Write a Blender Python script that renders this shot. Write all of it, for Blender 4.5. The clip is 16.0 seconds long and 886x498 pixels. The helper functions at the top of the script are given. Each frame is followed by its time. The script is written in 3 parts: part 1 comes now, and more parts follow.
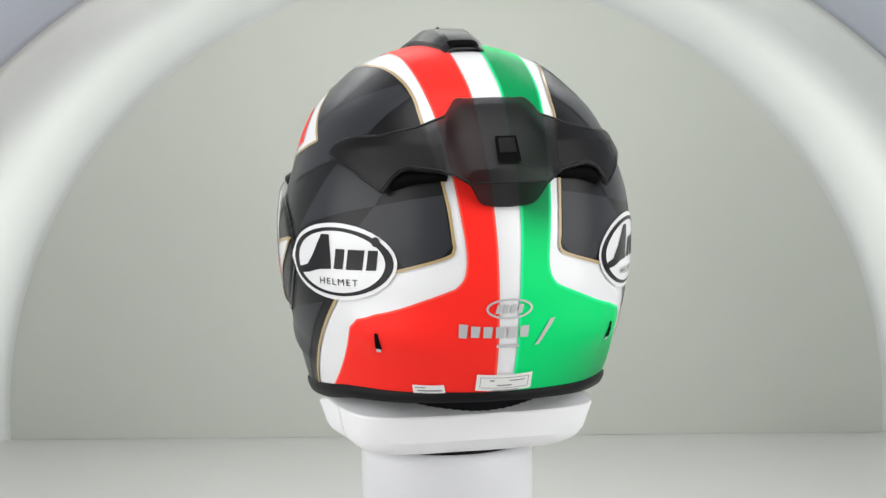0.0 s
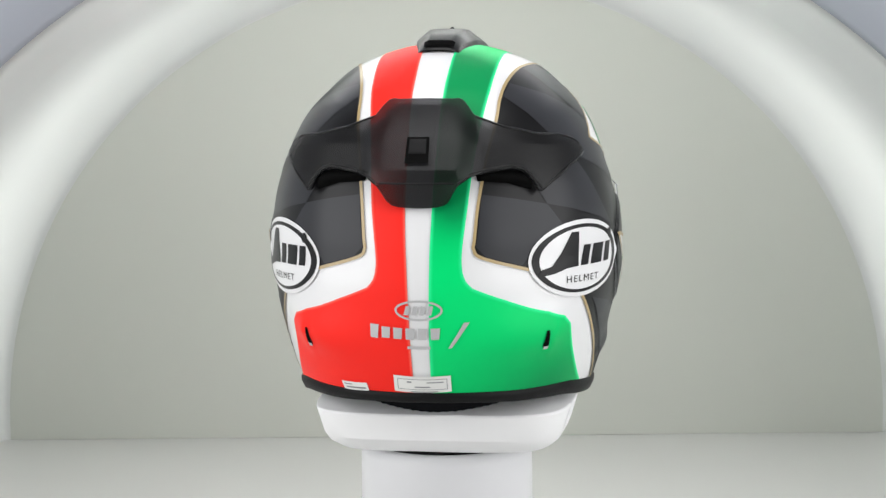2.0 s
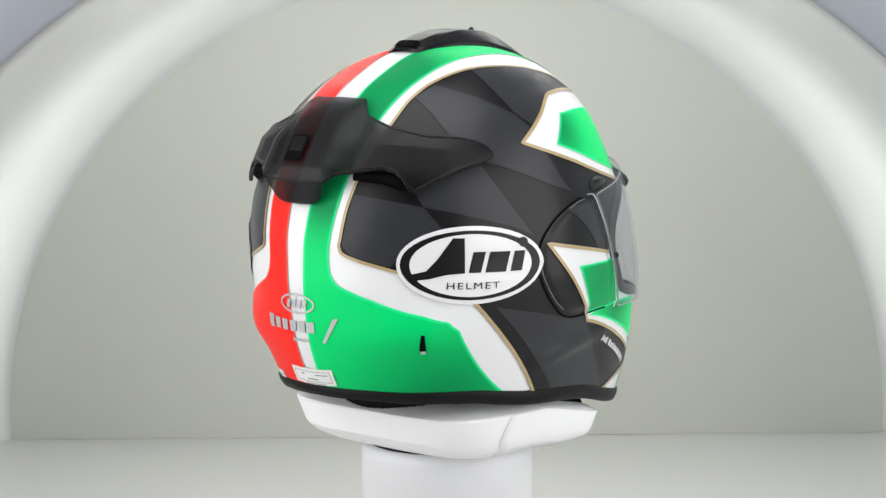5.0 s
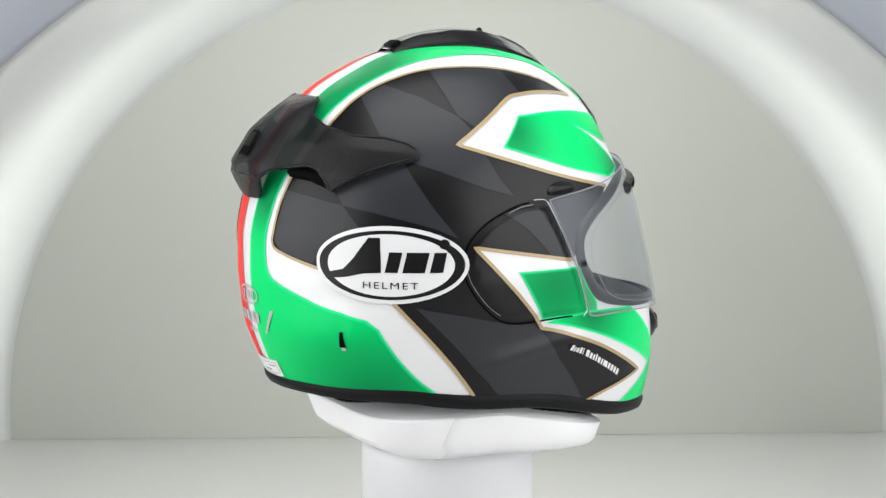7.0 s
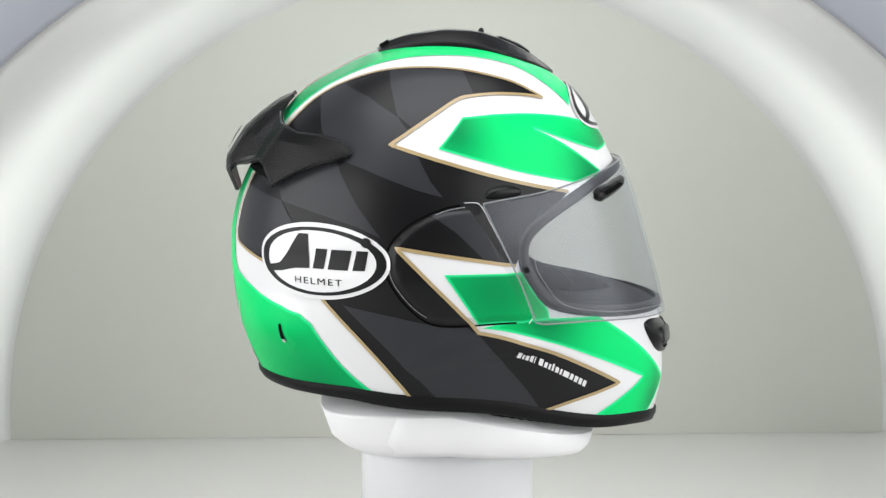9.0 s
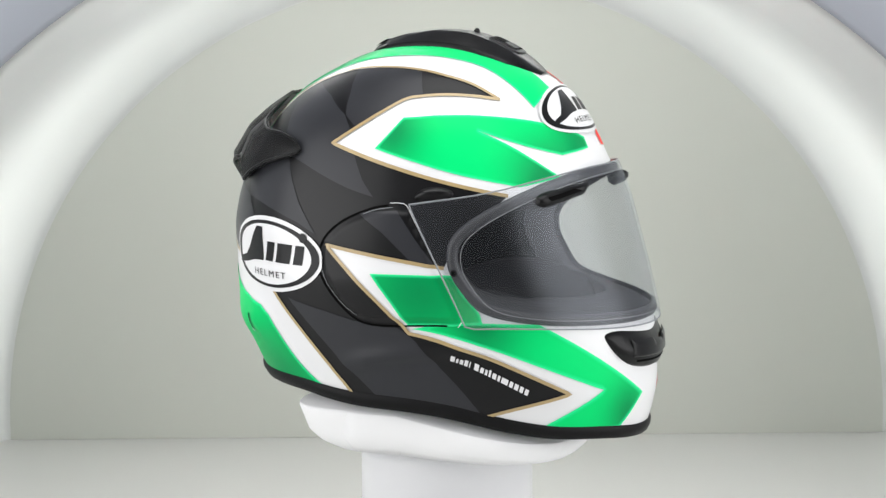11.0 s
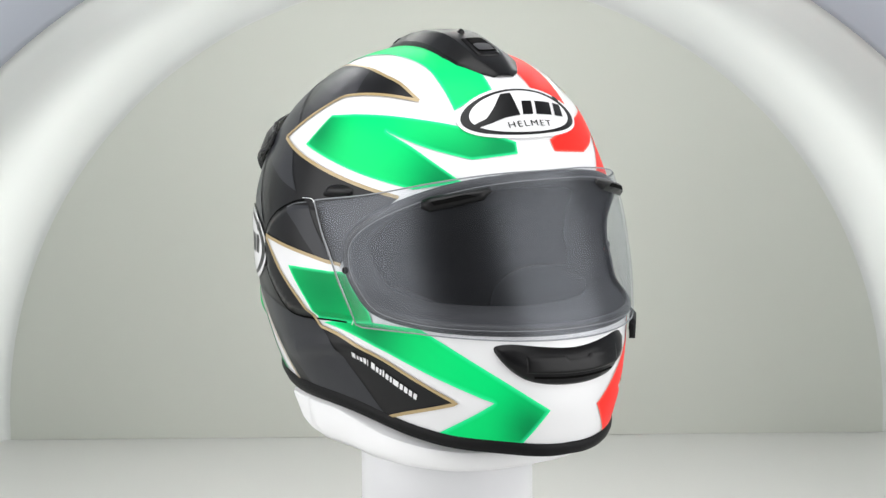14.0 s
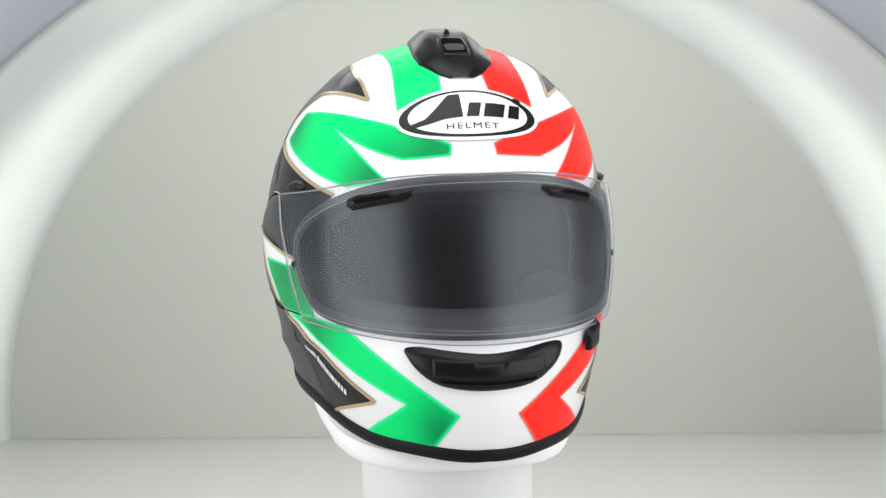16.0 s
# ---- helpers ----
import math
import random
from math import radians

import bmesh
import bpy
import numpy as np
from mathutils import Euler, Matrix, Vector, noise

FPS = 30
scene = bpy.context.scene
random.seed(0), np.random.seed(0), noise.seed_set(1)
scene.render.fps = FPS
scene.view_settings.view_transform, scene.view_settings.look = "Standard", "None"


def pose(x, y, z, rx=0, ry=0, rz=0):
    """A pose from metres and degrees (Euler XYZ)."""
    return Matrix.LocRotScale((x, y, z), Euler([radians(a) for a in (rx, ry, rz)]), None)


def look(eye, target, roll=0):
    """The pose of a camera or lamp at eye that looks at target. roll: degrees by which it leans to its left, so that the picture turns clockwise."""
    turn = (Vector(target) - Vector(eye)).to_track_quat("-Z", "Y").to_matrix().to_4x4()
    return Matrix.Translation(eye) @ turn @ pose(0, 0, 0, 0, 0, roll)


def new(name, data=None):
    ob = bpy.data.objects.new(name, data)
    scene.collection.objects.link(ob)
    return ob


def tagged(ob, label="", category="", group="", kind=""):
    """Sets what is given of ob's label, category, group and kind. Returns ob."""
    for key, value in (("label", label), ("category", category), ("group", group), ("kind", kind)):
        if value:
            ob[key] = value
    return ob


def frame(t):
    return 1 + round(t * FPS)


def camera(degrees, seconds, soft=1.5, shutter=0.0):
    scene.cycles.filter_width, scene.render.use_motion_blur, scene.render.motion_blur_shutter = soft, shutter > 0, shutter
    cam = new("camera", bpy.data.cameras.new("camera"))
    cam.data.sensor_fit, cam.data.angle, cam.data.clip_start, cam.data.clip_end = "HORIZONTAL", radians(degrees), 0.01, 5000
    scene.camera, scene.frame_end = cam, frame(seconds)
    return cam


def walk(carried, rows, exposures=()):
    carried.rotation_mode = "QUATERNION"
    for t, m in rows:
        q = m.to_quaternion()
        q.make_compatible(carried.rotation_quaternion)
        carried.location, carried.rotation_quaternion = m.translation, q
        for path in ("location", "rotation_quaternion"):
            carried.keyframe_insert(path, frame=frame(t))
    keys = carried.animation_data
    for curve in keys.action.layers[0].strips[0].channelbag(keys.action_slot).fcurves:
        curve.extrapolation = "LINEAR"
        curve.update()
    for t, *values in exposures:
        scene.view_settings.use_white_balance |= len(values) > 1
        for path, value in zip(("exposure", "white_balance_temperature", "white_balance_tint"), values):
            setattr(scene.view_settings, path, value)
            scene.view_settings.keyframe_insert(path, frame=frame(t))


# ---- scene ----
cam = camera(23.6, 16.0, soft=1.4)
FLOOR = 0.345            # the turntable frame lies this far above the floor
EYE = Vector((0.0, -1.5, 0.1134 + FLOOR))
VIEW = look(EYE, EYE + Vector((-0.00088, 0.99198, -0.12641)), roll=-0.55)
walk(cam, [(0.0, VIEW), (16.0, VIEW)], exposures=[(0.0, -0.04), (4.0, -0.03), (8.0, 0.07), (12.0, 0.08), (16.0, 0.11)])

# ------------------------------------------------------------ light
world = bpy.data.worlds.new("studio_air")
scene.world = world
world.use_nodes = True
world.node_tree.nodes["Background"].inputs[0].default_value = (0.80, 0.84, 0.90, 1)
world.node_tree.nodes["Background"].inputs[1].default_value = 0.25


def softbox(name, eye, target, sx, sy, watts, colour=(0.985, 0.985, 0.985)):
    lamp = bpy.data.lights.new(name, "AREA")
    lamp.shape, lamp.size, lamp.size_y, lamp.energy, lamp.color = "RECTANGLE", sx, sy, watts, colour
    ob = new(name, lamp)
    ob.matrix_world = look(Vector(eye), Vector(target))
    return ob


ARCH_WATTS = 0.73
softbox("softbox_west", (-1.00, -0.62, 0.50), (0, -0.25, 0.30), 1.4, 1.1, 13.5)
softbox("softbox_east", (1.00, -0.62, 0.50), (0, -0.25, 0.30), 1.4, 1.1, 13.5)
softbox("softbox_top", (0, -0.35, 1.50), (0, 0.25, 0.40), 1.3, 1.2, 16.5)
# added fill, unseen above the view: brightens the upper backdrop
softbox("backdrop_fill", (0, 0.115, 0.478), (0, 0.60, 0.38), 0.34, 0.03, 1.9)


# ------------------------------------------------------------ materials
def material(name):
    m = bpy.data.materials.new(name)
    m.use_nodes = True
    return m, m.node_tree.nodes, m.node_tree.links, m.node_tree.nodes["Principled BSDF"]


def noise_node(n, l, scale, detail=4.0, coord="Object"):
    tc, tex = n.new("ShaderNodeTexCoord"), n.new("ShaderNodeTexNoise")
    tex.inputs["Scale"].default_value, tex.inputs["Detail"].default_value = scale, detail
    l.new(tc.outputs[coord], tex.inputs["Vector"])
    return tex


def plain(name, colour, rough=0.4, vary=0.08, scale=40, bump=0.0, bump_scale=400, metal=0.0, coat=0.0, spec=0.5):
    """A surface with a little unevenness in its tone, its gloss and its relief."""
    m, n, l, b = material(name)
    tex, ramp = noise_node(n, l, scale), n.new("ShaderNodeMix")
    ramp.data_type = "RGBA"
    ramp.inputs[6].default_value = (*[c * (1 - vary) for c in colour], 1)
    ramp.inputs[7].default_value = (*[min(1, c * (1 + vary)) for c in colour], 1)
    l.new(tex.outputs[0], ramp.inputs[0])
    l.new(ramp.outputs[2], b.inputs["Base Color"])
    b.inputs["Roughness"].default_value, b.inputs["Metallic"].default_value = rough, metal
    b.inputs["Coat Weight"].default_value, b.inputs["Coat Roughness"].default_value = coat, 0.22
    b.inputs["Specular IOR Level"].default_value = spec
    if bump:
        fine, bm_ = noise_node(n, l, bump_scale), n.new("ShaderNodeBump")
        bm_.inputs["Strength"].default_value, bm_.inputs["Distance"].default_value = bump, 0.001
        l.new(fine.outputs[0], bm_.inputs["Height"])
        l.new(bm_.outputs[0], b.inputs["Normal"])
    return m


def airbrushed(name, bright, deep, rim, rim_width):
    """Lacquer sprayed from a bright to a deep tone, with a paler outline."""
    m, n, l, b = material(name)
    fade, edge = n.new("ShaderNodeAttribute"), n.new("ShaderNodeAttribute")
    fade.attribute_name, edge.attribute_name = "fade", "edge"
    tone, line, span = n.new("ShaderNodeMix"), n.new("ShaderNodeMix"), n.new("ShaderNodeMapRange")
    tone.data_type = line.data_type = "RGBA"
    tone.inputs[6].default_value, tone.inputs[7].default_value = (*bright, 1), (*deep, 1)
    l.new(fade.outputs["Fac"], tone.inputs[0])
    span.inputs["From Min"].default_value, span.inputs["From Max"].default_value = 0.0, rim_width
    span.inputs["To Min"].default_value, span.inputs["To Max"].default_value = 1.0, 0.0
    l.new(edge.outputs["Fac"], span.inputs["Value"])
    line.inputs[7].default_value = (*rim, 1)
    l.new(span.outputs[0], line.inputs[0])
    l.new(tone.outputs[2], line.inputs[6])
    l.new(line.outputs[2], b.inputs["Base Color"])
    b.inputs["Roughness"].default_value = 0.42
    b.inputs["Coat Weight"].default_value, b.inputs["Coat Roughness"].default_value = 0.02, 0.20
    b.inputs["Specular IOR Level"].default_value = 0.10
    return m


def clear(name, tint, rough=0.02, mirror=0.05, grazing=0.5, body=None, amount=0.0, shine=(1, 1, 1)):
    """Clear or smoked plastic: what lies behind it shows, and its face mirrors the lights."""
    m, n, l, b = material(name)
    n.remove(b)
    out = n["Material Output"]
    see, gloss, mix, face, power, span = (n.new(k) for k in ("ShaderNodeBsdfTransparent", "ShaderNodeBsdfGlossy", "ShaderNodeMixShader", "ShaderNodeLayerWeight", "ShaderNodeMath", "ShaderNodeMath"))
    see.inputs[0].default_value, gloss.inputs["Roughness"].default_value, face.inputs[0].default_value = (*tint, 1), rough, 0.5
    gloss.inputs["Color"].default_value = (*shine, 1)
    power.operation, power.inputs[1].default_value = "POWER", 4.0
    span.operation, span.inputs[1].default_value, span.inputs[2].default_value = "MULTIPLY_ADD", grazing, mirror
    l.new(face.outputs["Facing"], power.inputs[0])
    l.new(power.outputs[0], span.inputs[0])
    under = see
    if body:
        paint, under = n.new("ShaderNodeBsdfDiffuse"), n.new("ShaderNodeMixShader")
        paint.inputs[0].default_value, under.inputs[0].default_value = (*body, 1), amount
        l.new(see.outputs[0], under.inputs[1])
        l.new(paint.outputs[0], under.inputs[2])
    l.new(span.outputs[0], mix.inputs[0])
    l.new(under.outputs[0], mix.inputs[1])
    l.new(gloss.outputs[0], mix.inputs[2])
    l.new(mix.outputs[0], out.inputs[0])
    return m


def sheet(name, colour, through_share):
    """White diffuser cloth: part of the light goes through it."""
    m, n, l, b = material(name)
    n.remove(b)
    tex, tone = noise_node(n, l, 5), n.new("ShaderNodeMix")
    tone.data_type = "RGBA"
    tone.inputs[6].default_value, tone.inputs[7].default_value = (*[c * 0.98 for c in colour], 1), (*[c * 1.02 for c in colour], 1)
    l.new(tex.outputs[0], tone.inputs[0])
    face, back, mix = n.new("ShaderNodeBsdfDiffuse"), n.new("ShaderNodeBsdfTranslucent"), n.new("ShaderNodeMixShader")
    mix.inputs[0].default_value = through_share
    for k, node in ((1, face), (2, back)):
        l.new(tone.outputs[2], node.inputs[0])
        l.new(node.outputs[0], mix.inputs[k])
    l.new(mix.outputs[0], n["Material Output"].inputs[0])
    return m


WHITE = plain("white_lacquer", (0.79, 0.79, 0.80), 0.35, 0.01, 30, coat=0.6)
BLACK = plain("black_lacquer", (0.0052, 0.0052, 0.0060), 0.36, 0.10, 60, coat=0.08, spec=0.25)
CHARCOAL = plain("charcoal_lacquer", (0.0275, 0.0285, 0.033), 0.36, 0.06, 60, coat=0.08, spec=0.25)
GOLD = plain("gold_line", (0.42, 0.31, 0.15), 0.35, 0.10, 80, coat=0.5)
GREEN = airbrushed("green_lacquer", (0.0, 0.74, 0.185), (0.0, 0.27, 0.078), (0.03, 0.86, 0.34), 0.0022)
RED = airbrushed("red_lacquer", (0.95, 0.026, 0.018), (0.62, 0.014, 0.010), (0.92, 0.16, 0.12), 0.0016)
TRIM = plain("black_rubber", (0.0065, 0.0065, 0.007), 0.5, 0.15, 60, 0.15, 900, spec=0.14)
VENT = plain("satin_black_plastic", (0.0055, 0.0055, 0.006), 0.29, 0.15, 50, 0.05, 1200, spec=0.22)
# near-black for small parts, and for shade painted in place of openings
DARK = plain("black_part_and_opening_shade", (0.003, 0.003, 0.003), 0.8, 0.2, 50, spec=0.05)
SEAL = plain("grey_rubber_seal", (0.034, 0.035, 0.039), 0.45, 0.10, 60, 0.15, 700)
LINER = plain("dark_brushed_lining", (0.008, 0.0085, 0.010), 0.95, 0.12, 60, spec=0.12)
PAD = plain("grey_lining_fabric", (0.022, 0.023, 0.026), 0.9, 0.10, 60, spec=0.2)
CHIN_PAD = plain("grey_foam_lining", (0.040, 0.041, 0.045), 0.8, 0.10, 60, spec=0.2)
VISOR = clear("clear_visor_plastic", (0.94, 0.945, 0.955), 0.33, 0.030, 0.15, (0.4, 0.4, 0.42), 0.006, (0.86, 0.91, 1.0))
# matt white that paints the glint of the polished visor edge
VISOR_EDGE = plain("visor_edge_glint", (0.85, 0.86, 0.88), 0.4, 0.03, 60)
SMOKE = clear("smoked_spoiler_plastic", (0.52, 0.52, 0.53), 0.42, 0.019, 0.18, (0.008, 0.008, 0.0085), 0.40)
# grey of the visor's cut rim, also used for painted highlight lines
VISOR_GRIP = plain("cut_edge_and_glint_grey", (0.24, 0.25, 0.265), 0.4, 0.03, 60)
SILVER = plain("silver_print", (0.52, 0.52, 0.53), 0.3, 0.05, 60, metal=0.3)
PAPER = plain("white_paper_tag", (0.80, 0.80, 0.78), 0.6, 0.03, 60)
INK = plain("grey_print", (0.25, 0.25, 0.26), 0.6, 0.05, 60)
FOAM = plain("white_wrapped_foam", (0.90, 0.90, 0.91), 0.5, 0.02, 25, 0.25, 60)
PILLAR = plain("white_acrylic", (0.72, 0.722, 0.74), 0.3, 0.015, 12)
CLOTH = sheet("white_diffuser_cloth", (0.63, 0.638, 0.62), 0.42)
SCREEN = sheet("grey_white_backdrop_cloth", (0.545, 0.557, 0.508), 0.25)
TABLE = plain("white_table_laminate", (0.51, 0.511, 0.495), 0.45, 0.015, 6, 0.03, 300)
CASING = plain("grey_arch_casing", (0.30, 0.32, 0.36), 0.6, 0.04, 8)
ROOM = plain("dim_studio_wall", (0.22, 0.23, 0.25), 0.9, 0.05, 2)


# ------------------------------------------------------------ mesh helpers
def part(name, bm, mat, parent=None, label="", smooth=True):
    me = bpy.data.meshes.new(name)
    bm.to_mesh(me)
    bm.free()
    for p in me.polygons:
        p.use_smooth = smooth
    me.materials.append(mat)
    ob = new(name, me)
    ob.parent = parent
    if label:
        tagged(ob, label)
    return ob


def loft(rings, closed=True, cap_first=False, cap_last=False):
    """A bmesh skin over rings of equal length."""
    bm = bmesh.new()
    vs = [[bm.verts.new(p) for p in r] for r in rings]
    k = len(rings[0])
    for a, b in zip(vs, vs[1:]):
        for i in range(k if closed else k - 1):
            j = (i + 1) % k
            bm.faces.new((a[i], a[j], b[j], b[i]))
    if cap_first:
        bm.faces.new(vs[0][::-1])
    if cap_last:
        bm.faces.new(vs[-1])
    bmesh.ops.recalc_face_normals(bm, faces=bm.faces)
    return bm


# ------------------------------------------------------------ the light arch and the table
BACK_Y, ARCH_R, ARCH_Z = 0.60, 0.474, 0.019
LIP_Y, LIP_R = 0.13, 0.484


def arch_line(r, y, drop):
    """A half round of radius r on two short legs down to the table."""
    pts = [(-r, y, drop)]
    pts += [(r * math.cos(math.pi - math.pi * i / 64), y, ARCH_Z + r * math.sin(math.pi * i / 64)) for i in range(65)]
    return pts + [(r, y, drop)]


def build_studio():
    bm = bmesh.new()
    bm.faces.new([bm.verts.new(p) for p in ((-2.2, -2.6, 0), (2.2, -2.6, 0), (2.2, 1.6, 0), (-2.2, 1.6, 0))])
    floor = part("floor", bm, TABLE)
    tagged(floor, "matt white laminate studio table surface", "floor", kind="structure")
    cove, depth = 0.034, 0.16
    bm = bmesh.new()
    front = [bm.verts.new(p) for p in arch_line(ARCH_R - cove, BACK_Y, 0.0005)]
    bm.faces.new(front)
    back = part("backdrop", bm, SCREEN, smooth=False)
    tagged(back, "grey-white cloth backdrop behind the helmet", "backdrop", kind="structure")
    # the arch: a cove out of the backdrop, then the barrel
    quarter = [math.pi / 2 * i / 14 for i in range(15)]
    line = [(ARCH_R - cove + cove * math.sin(q), BACK_Y - depth * (1 - math.cos(q))) for q in quarter]
    line += [(ARCH_R + 0.002, BACK_Y - 0.26), (ARCH_R + 0.004, BACK_Y - 0.33)]
    line += [(LIP_R - 0.003 + 0.032 * (1 - math.cos(q)), LIP_Y + 0.09 * (1 - math.sin(q))) for q in quarter]
    arch = part("light_arch", loft([arch_line(r, y, 0.001) for r, y in line], closed=False), CLOTH)
    tagged(arch, "backlit white half-round diffuser arch on the table", "light arch", kind="structure")
    # the casing that holds the lamps round the cloth
    line = [(LIP_R + 0.022, LIP_Y + 0.012), (LIP_R + 0.022, LIP_Y + 0.001), (LIP_R + 0.026, LIP_Y - 0.002), (LIP_R + 0.07, LIP_Y - 0.005), (LIP_R + 0.26, LIP_Y - 0.006), (LIP_R + 0.27, LIP_Y + 0.004), (LIP_R + 0.27, BACK_Y + 0.15), (0.01, BACK_Y + 0.15)]
    case = part("arch_casing", loft([arch_line(r, y, 0.0015) for r, y in line], closed=False), CASING)
    tagged(case, "blue-grey casing of the light arch", "casing", kind="structure")
    for side in (-1, 1):
        foot = part("arch_foot", loft([[(side * 0.452 + dx * w, 0.50 + dy * w, z) for dx, dy in ((-1, -1), (1, -1), (1, 1), (-1, 1))] for w, z in ((0.006, 0.0), (0.006, 0.014), (0.004, 0.018))], cap_first=True, cap_last=True), TRIM, smooth=False)
        tagged(foot, "small dark foot of the light arch", "foot", "arch feet")
    for i in range(7):
        a = math.radians(12 + 156 * i / 6)
        r, q = ARCH_R + 0.23, ARCH_R
        at = (-r * math.cos(a), 0.47, ARCH_Z + r * math.sin(a))
        softbox("arch_lamp", at, (-q * math.cos(a), 0.50, ARCH_Z + q * math.sin(a)), 0.30, 0.30, ARCH_WATTS * (1.75 - 0.85 * math.sin(a) ** 2), (0.965, 0.99, 0.97))
    bm = bmesh.new()
    bmesh.ops.create_cube(bm, size=1, matrix=Matrix.Translation((0, -0.5, 1.2)) @ Matrix.Diagonal((4.4, 4.2, 2.4, 1)))
    low = [f for f in bm.faces if f.normal.z < -0.9]
    top = [f for f in bm.faces if f.normal.z > 0.9]
    bmesh.ops.delete(bm, geom=low + top, context="FACES")
    for f in bm.faces:
        f.normal_flip()
    tagged(part("wall", bm, ROOM, smooth=False), "dim grey painted studio walls", "wall", kind="structure")
    bm = bmesh.new()
    bm.faces.new([bm.verts.new(p) for p in ((-2.2, -2.6, 2.4), (-2.2, 1.6, 2.4), (2.2, 1.6, 2.4), (2.2, -2.6, 2.4))])
    tagged(part("ceiling", bm, ROOM), "dim grey studio ceiling", "ceiling", kind="structure")


# ------------------------------------------------------------ helmet form
# height, half width, reach to the front, reach to the back (metres, from the turning axis)
FORM = np.array([
    (-0.2100, 0.0840, 0.1420, 0.0950), (-0.1800, 0.0975, 0.1520, 0.1170), (-0.1630, 0.1045, 0.1545, 0.1285),
    (-0.1425, 0.1115, 0.1540, 0.1385), (-0.1220, 0.1168, 0.1515, 0.1455), (-0.1020, 0.1212, 0.1470, 0.1488),
    (-0.0810, 0.1240, 0.1410, 0.1506), (-0.0610, 0.1240, 0.1350, 0.1503), (-0.0400, 0.1215, 0.1290, 0.1465),
    (-0.0201, 0.1165, 0.1215, 0.1390), (-0.0018, 0.1095, 0.1130, 0.1285), (0.0203, 0.0975, 0.1010, 0.1140),
    (0.0384, 0.0800, 0.0866, 0.0965), (0.0514, 0.0648, 0.0690, 0.0745), (0.0640, 0.0335, 0.0370, 0.0435),
    (0.0685, 0.0, 0.0, 0.0)])
CORE = np.array([0, 0, -0.06])
BASE = 0.2135            # the helmet's own origin lies on the stand, this far below


def slopes(x, y):
    h, d = np.diff(x), np.diff(y) / np.diff(x)
    m = np.zeros(len(x))
    for i in range(1, len(x) - 1):
        if d[i - 1] * d[i] > 0:
            a, b = 2 * h[i] + h[i - 1], h[i] + 2 * h[i - 1]
            m[i] = (a + b) / (a / d[i - 1] + b / d[i])
    m[0], m[-1] = d[0], d[-1]
    return m


SPLINES = [(FORM[:, k] ** 2, slopes(FORM[:, 0], FORM[:, k] ** 2)) for k in (1, 2, 3)]


def spline(k, q):
    x, (y, m) = FORM[:, 0], SPLINES[k]
    q = np.clip(q, x[0], x[-1])
    i = np.clip(np.searchsorted(x, q) - 1, 0, len(x) - 2)
    h = x[i + 1] - x[i]
    s = (q - x[i]) / h
    v = (1 + 2 * s) * (1 - s) ** 2 * y[i] + s * (1 - s) ** 2 * h * m[i] + s * s * (3 - 2 * s) * y[i + 1] + s * s * (s - 1) * h * m[i + 1]
    return np.maximum(v, 1e-9)


def outside(p):
    z = p[..., 2]
    full = np.where(p[..., 1] < 0, 1.0, 1.0 + 0.08 * np.clip((z + 0.07) / 0.05, 0, 1))
    level = np.clip((0.035 - z) / 0.05, 0, 1) * np.clip((z + 0.21) / 0.07, 0, 1)
    slim = 1 - 0.065 * level * np.exp(-((p[..., 1] + 0.045) / 0.055) ** 2)
    v = ((p[..., 0] / slim) ** 2 / spline(0, z)) ** full + (p[..., 1] ** 2 / np.where(p[..., 1] < 0, spline(1, z), spline(2, z))) ** full
    return np.where(z >= FORM[-1, 0], True, v > 1)


def aim(az, el):
    """Directions from the core: az 0 is the front, 90 the wearer's right, 180 the back; el 90 is the top."""
    a, e = np.radians(az), np.radians(el)
    return np.stack([-np.sin(a) * np.cos(e), -np.cos(a) * np.cos(e), np.sin(e)], -1)


def aim_top(la, mu):
    """Directions by the angle to the side and the angle over the top, from the front (0) to the back (180)."""
    a, e = np.radians(la), np.radians(mu)
    return np.stack([-np.sin(a), -np.cos(a) * np.cos(e), np.cos(a) * np.sin(e)], -1)


def azel(d):
    return np.degrees(np.arctan2(-d[..., 0], -d[..., 1])), np.degrees(np.arctan2(d[..., 2], np.hypot(d[..., 0], d[..., 1])))


def to_top(az, el):
    d = aim(np.float64(az), np.float64(el))
    mu = math.degrees(math.atan2(d[2], -d[1]))
    return math.degrees(math.asin(-d[0])), mu if mu > -90 else mu + 360


def inside_poly(poly, x, y):
    """Which of the points lie in the polygon."""
    r = np.zeros(np.shape(x), bool)
    for (x0, y0), (x1, y1) in zip(poly, poly[1:] + poly[:1]):
        if y0 != y1:
            r ^= ((y0 > y) != (y1 > y)) & (x < (x1 - x0) * (y - y0) / (y1 - y0) + x0)
    return r


def edge_gap(poly, x, y):
    """The distance of each point from the polygon's outline."""
    best = np.full(np.shape(x), 1e9)
    for (x0, y0), (x1, y1) in zip(poly, poly[1:] + poly[:1]):
        dx, dy = x1 - x0, y1 - y0
        s = np.clip(((x - x0) * dx + (y - y0) * dy) / max(dx * dx + dy * dy, 1e-12), 0, 1)
        best = np.minimum(best, np.hypot(x - x0 - s * dx, y - y0 - s * dy))
    return best


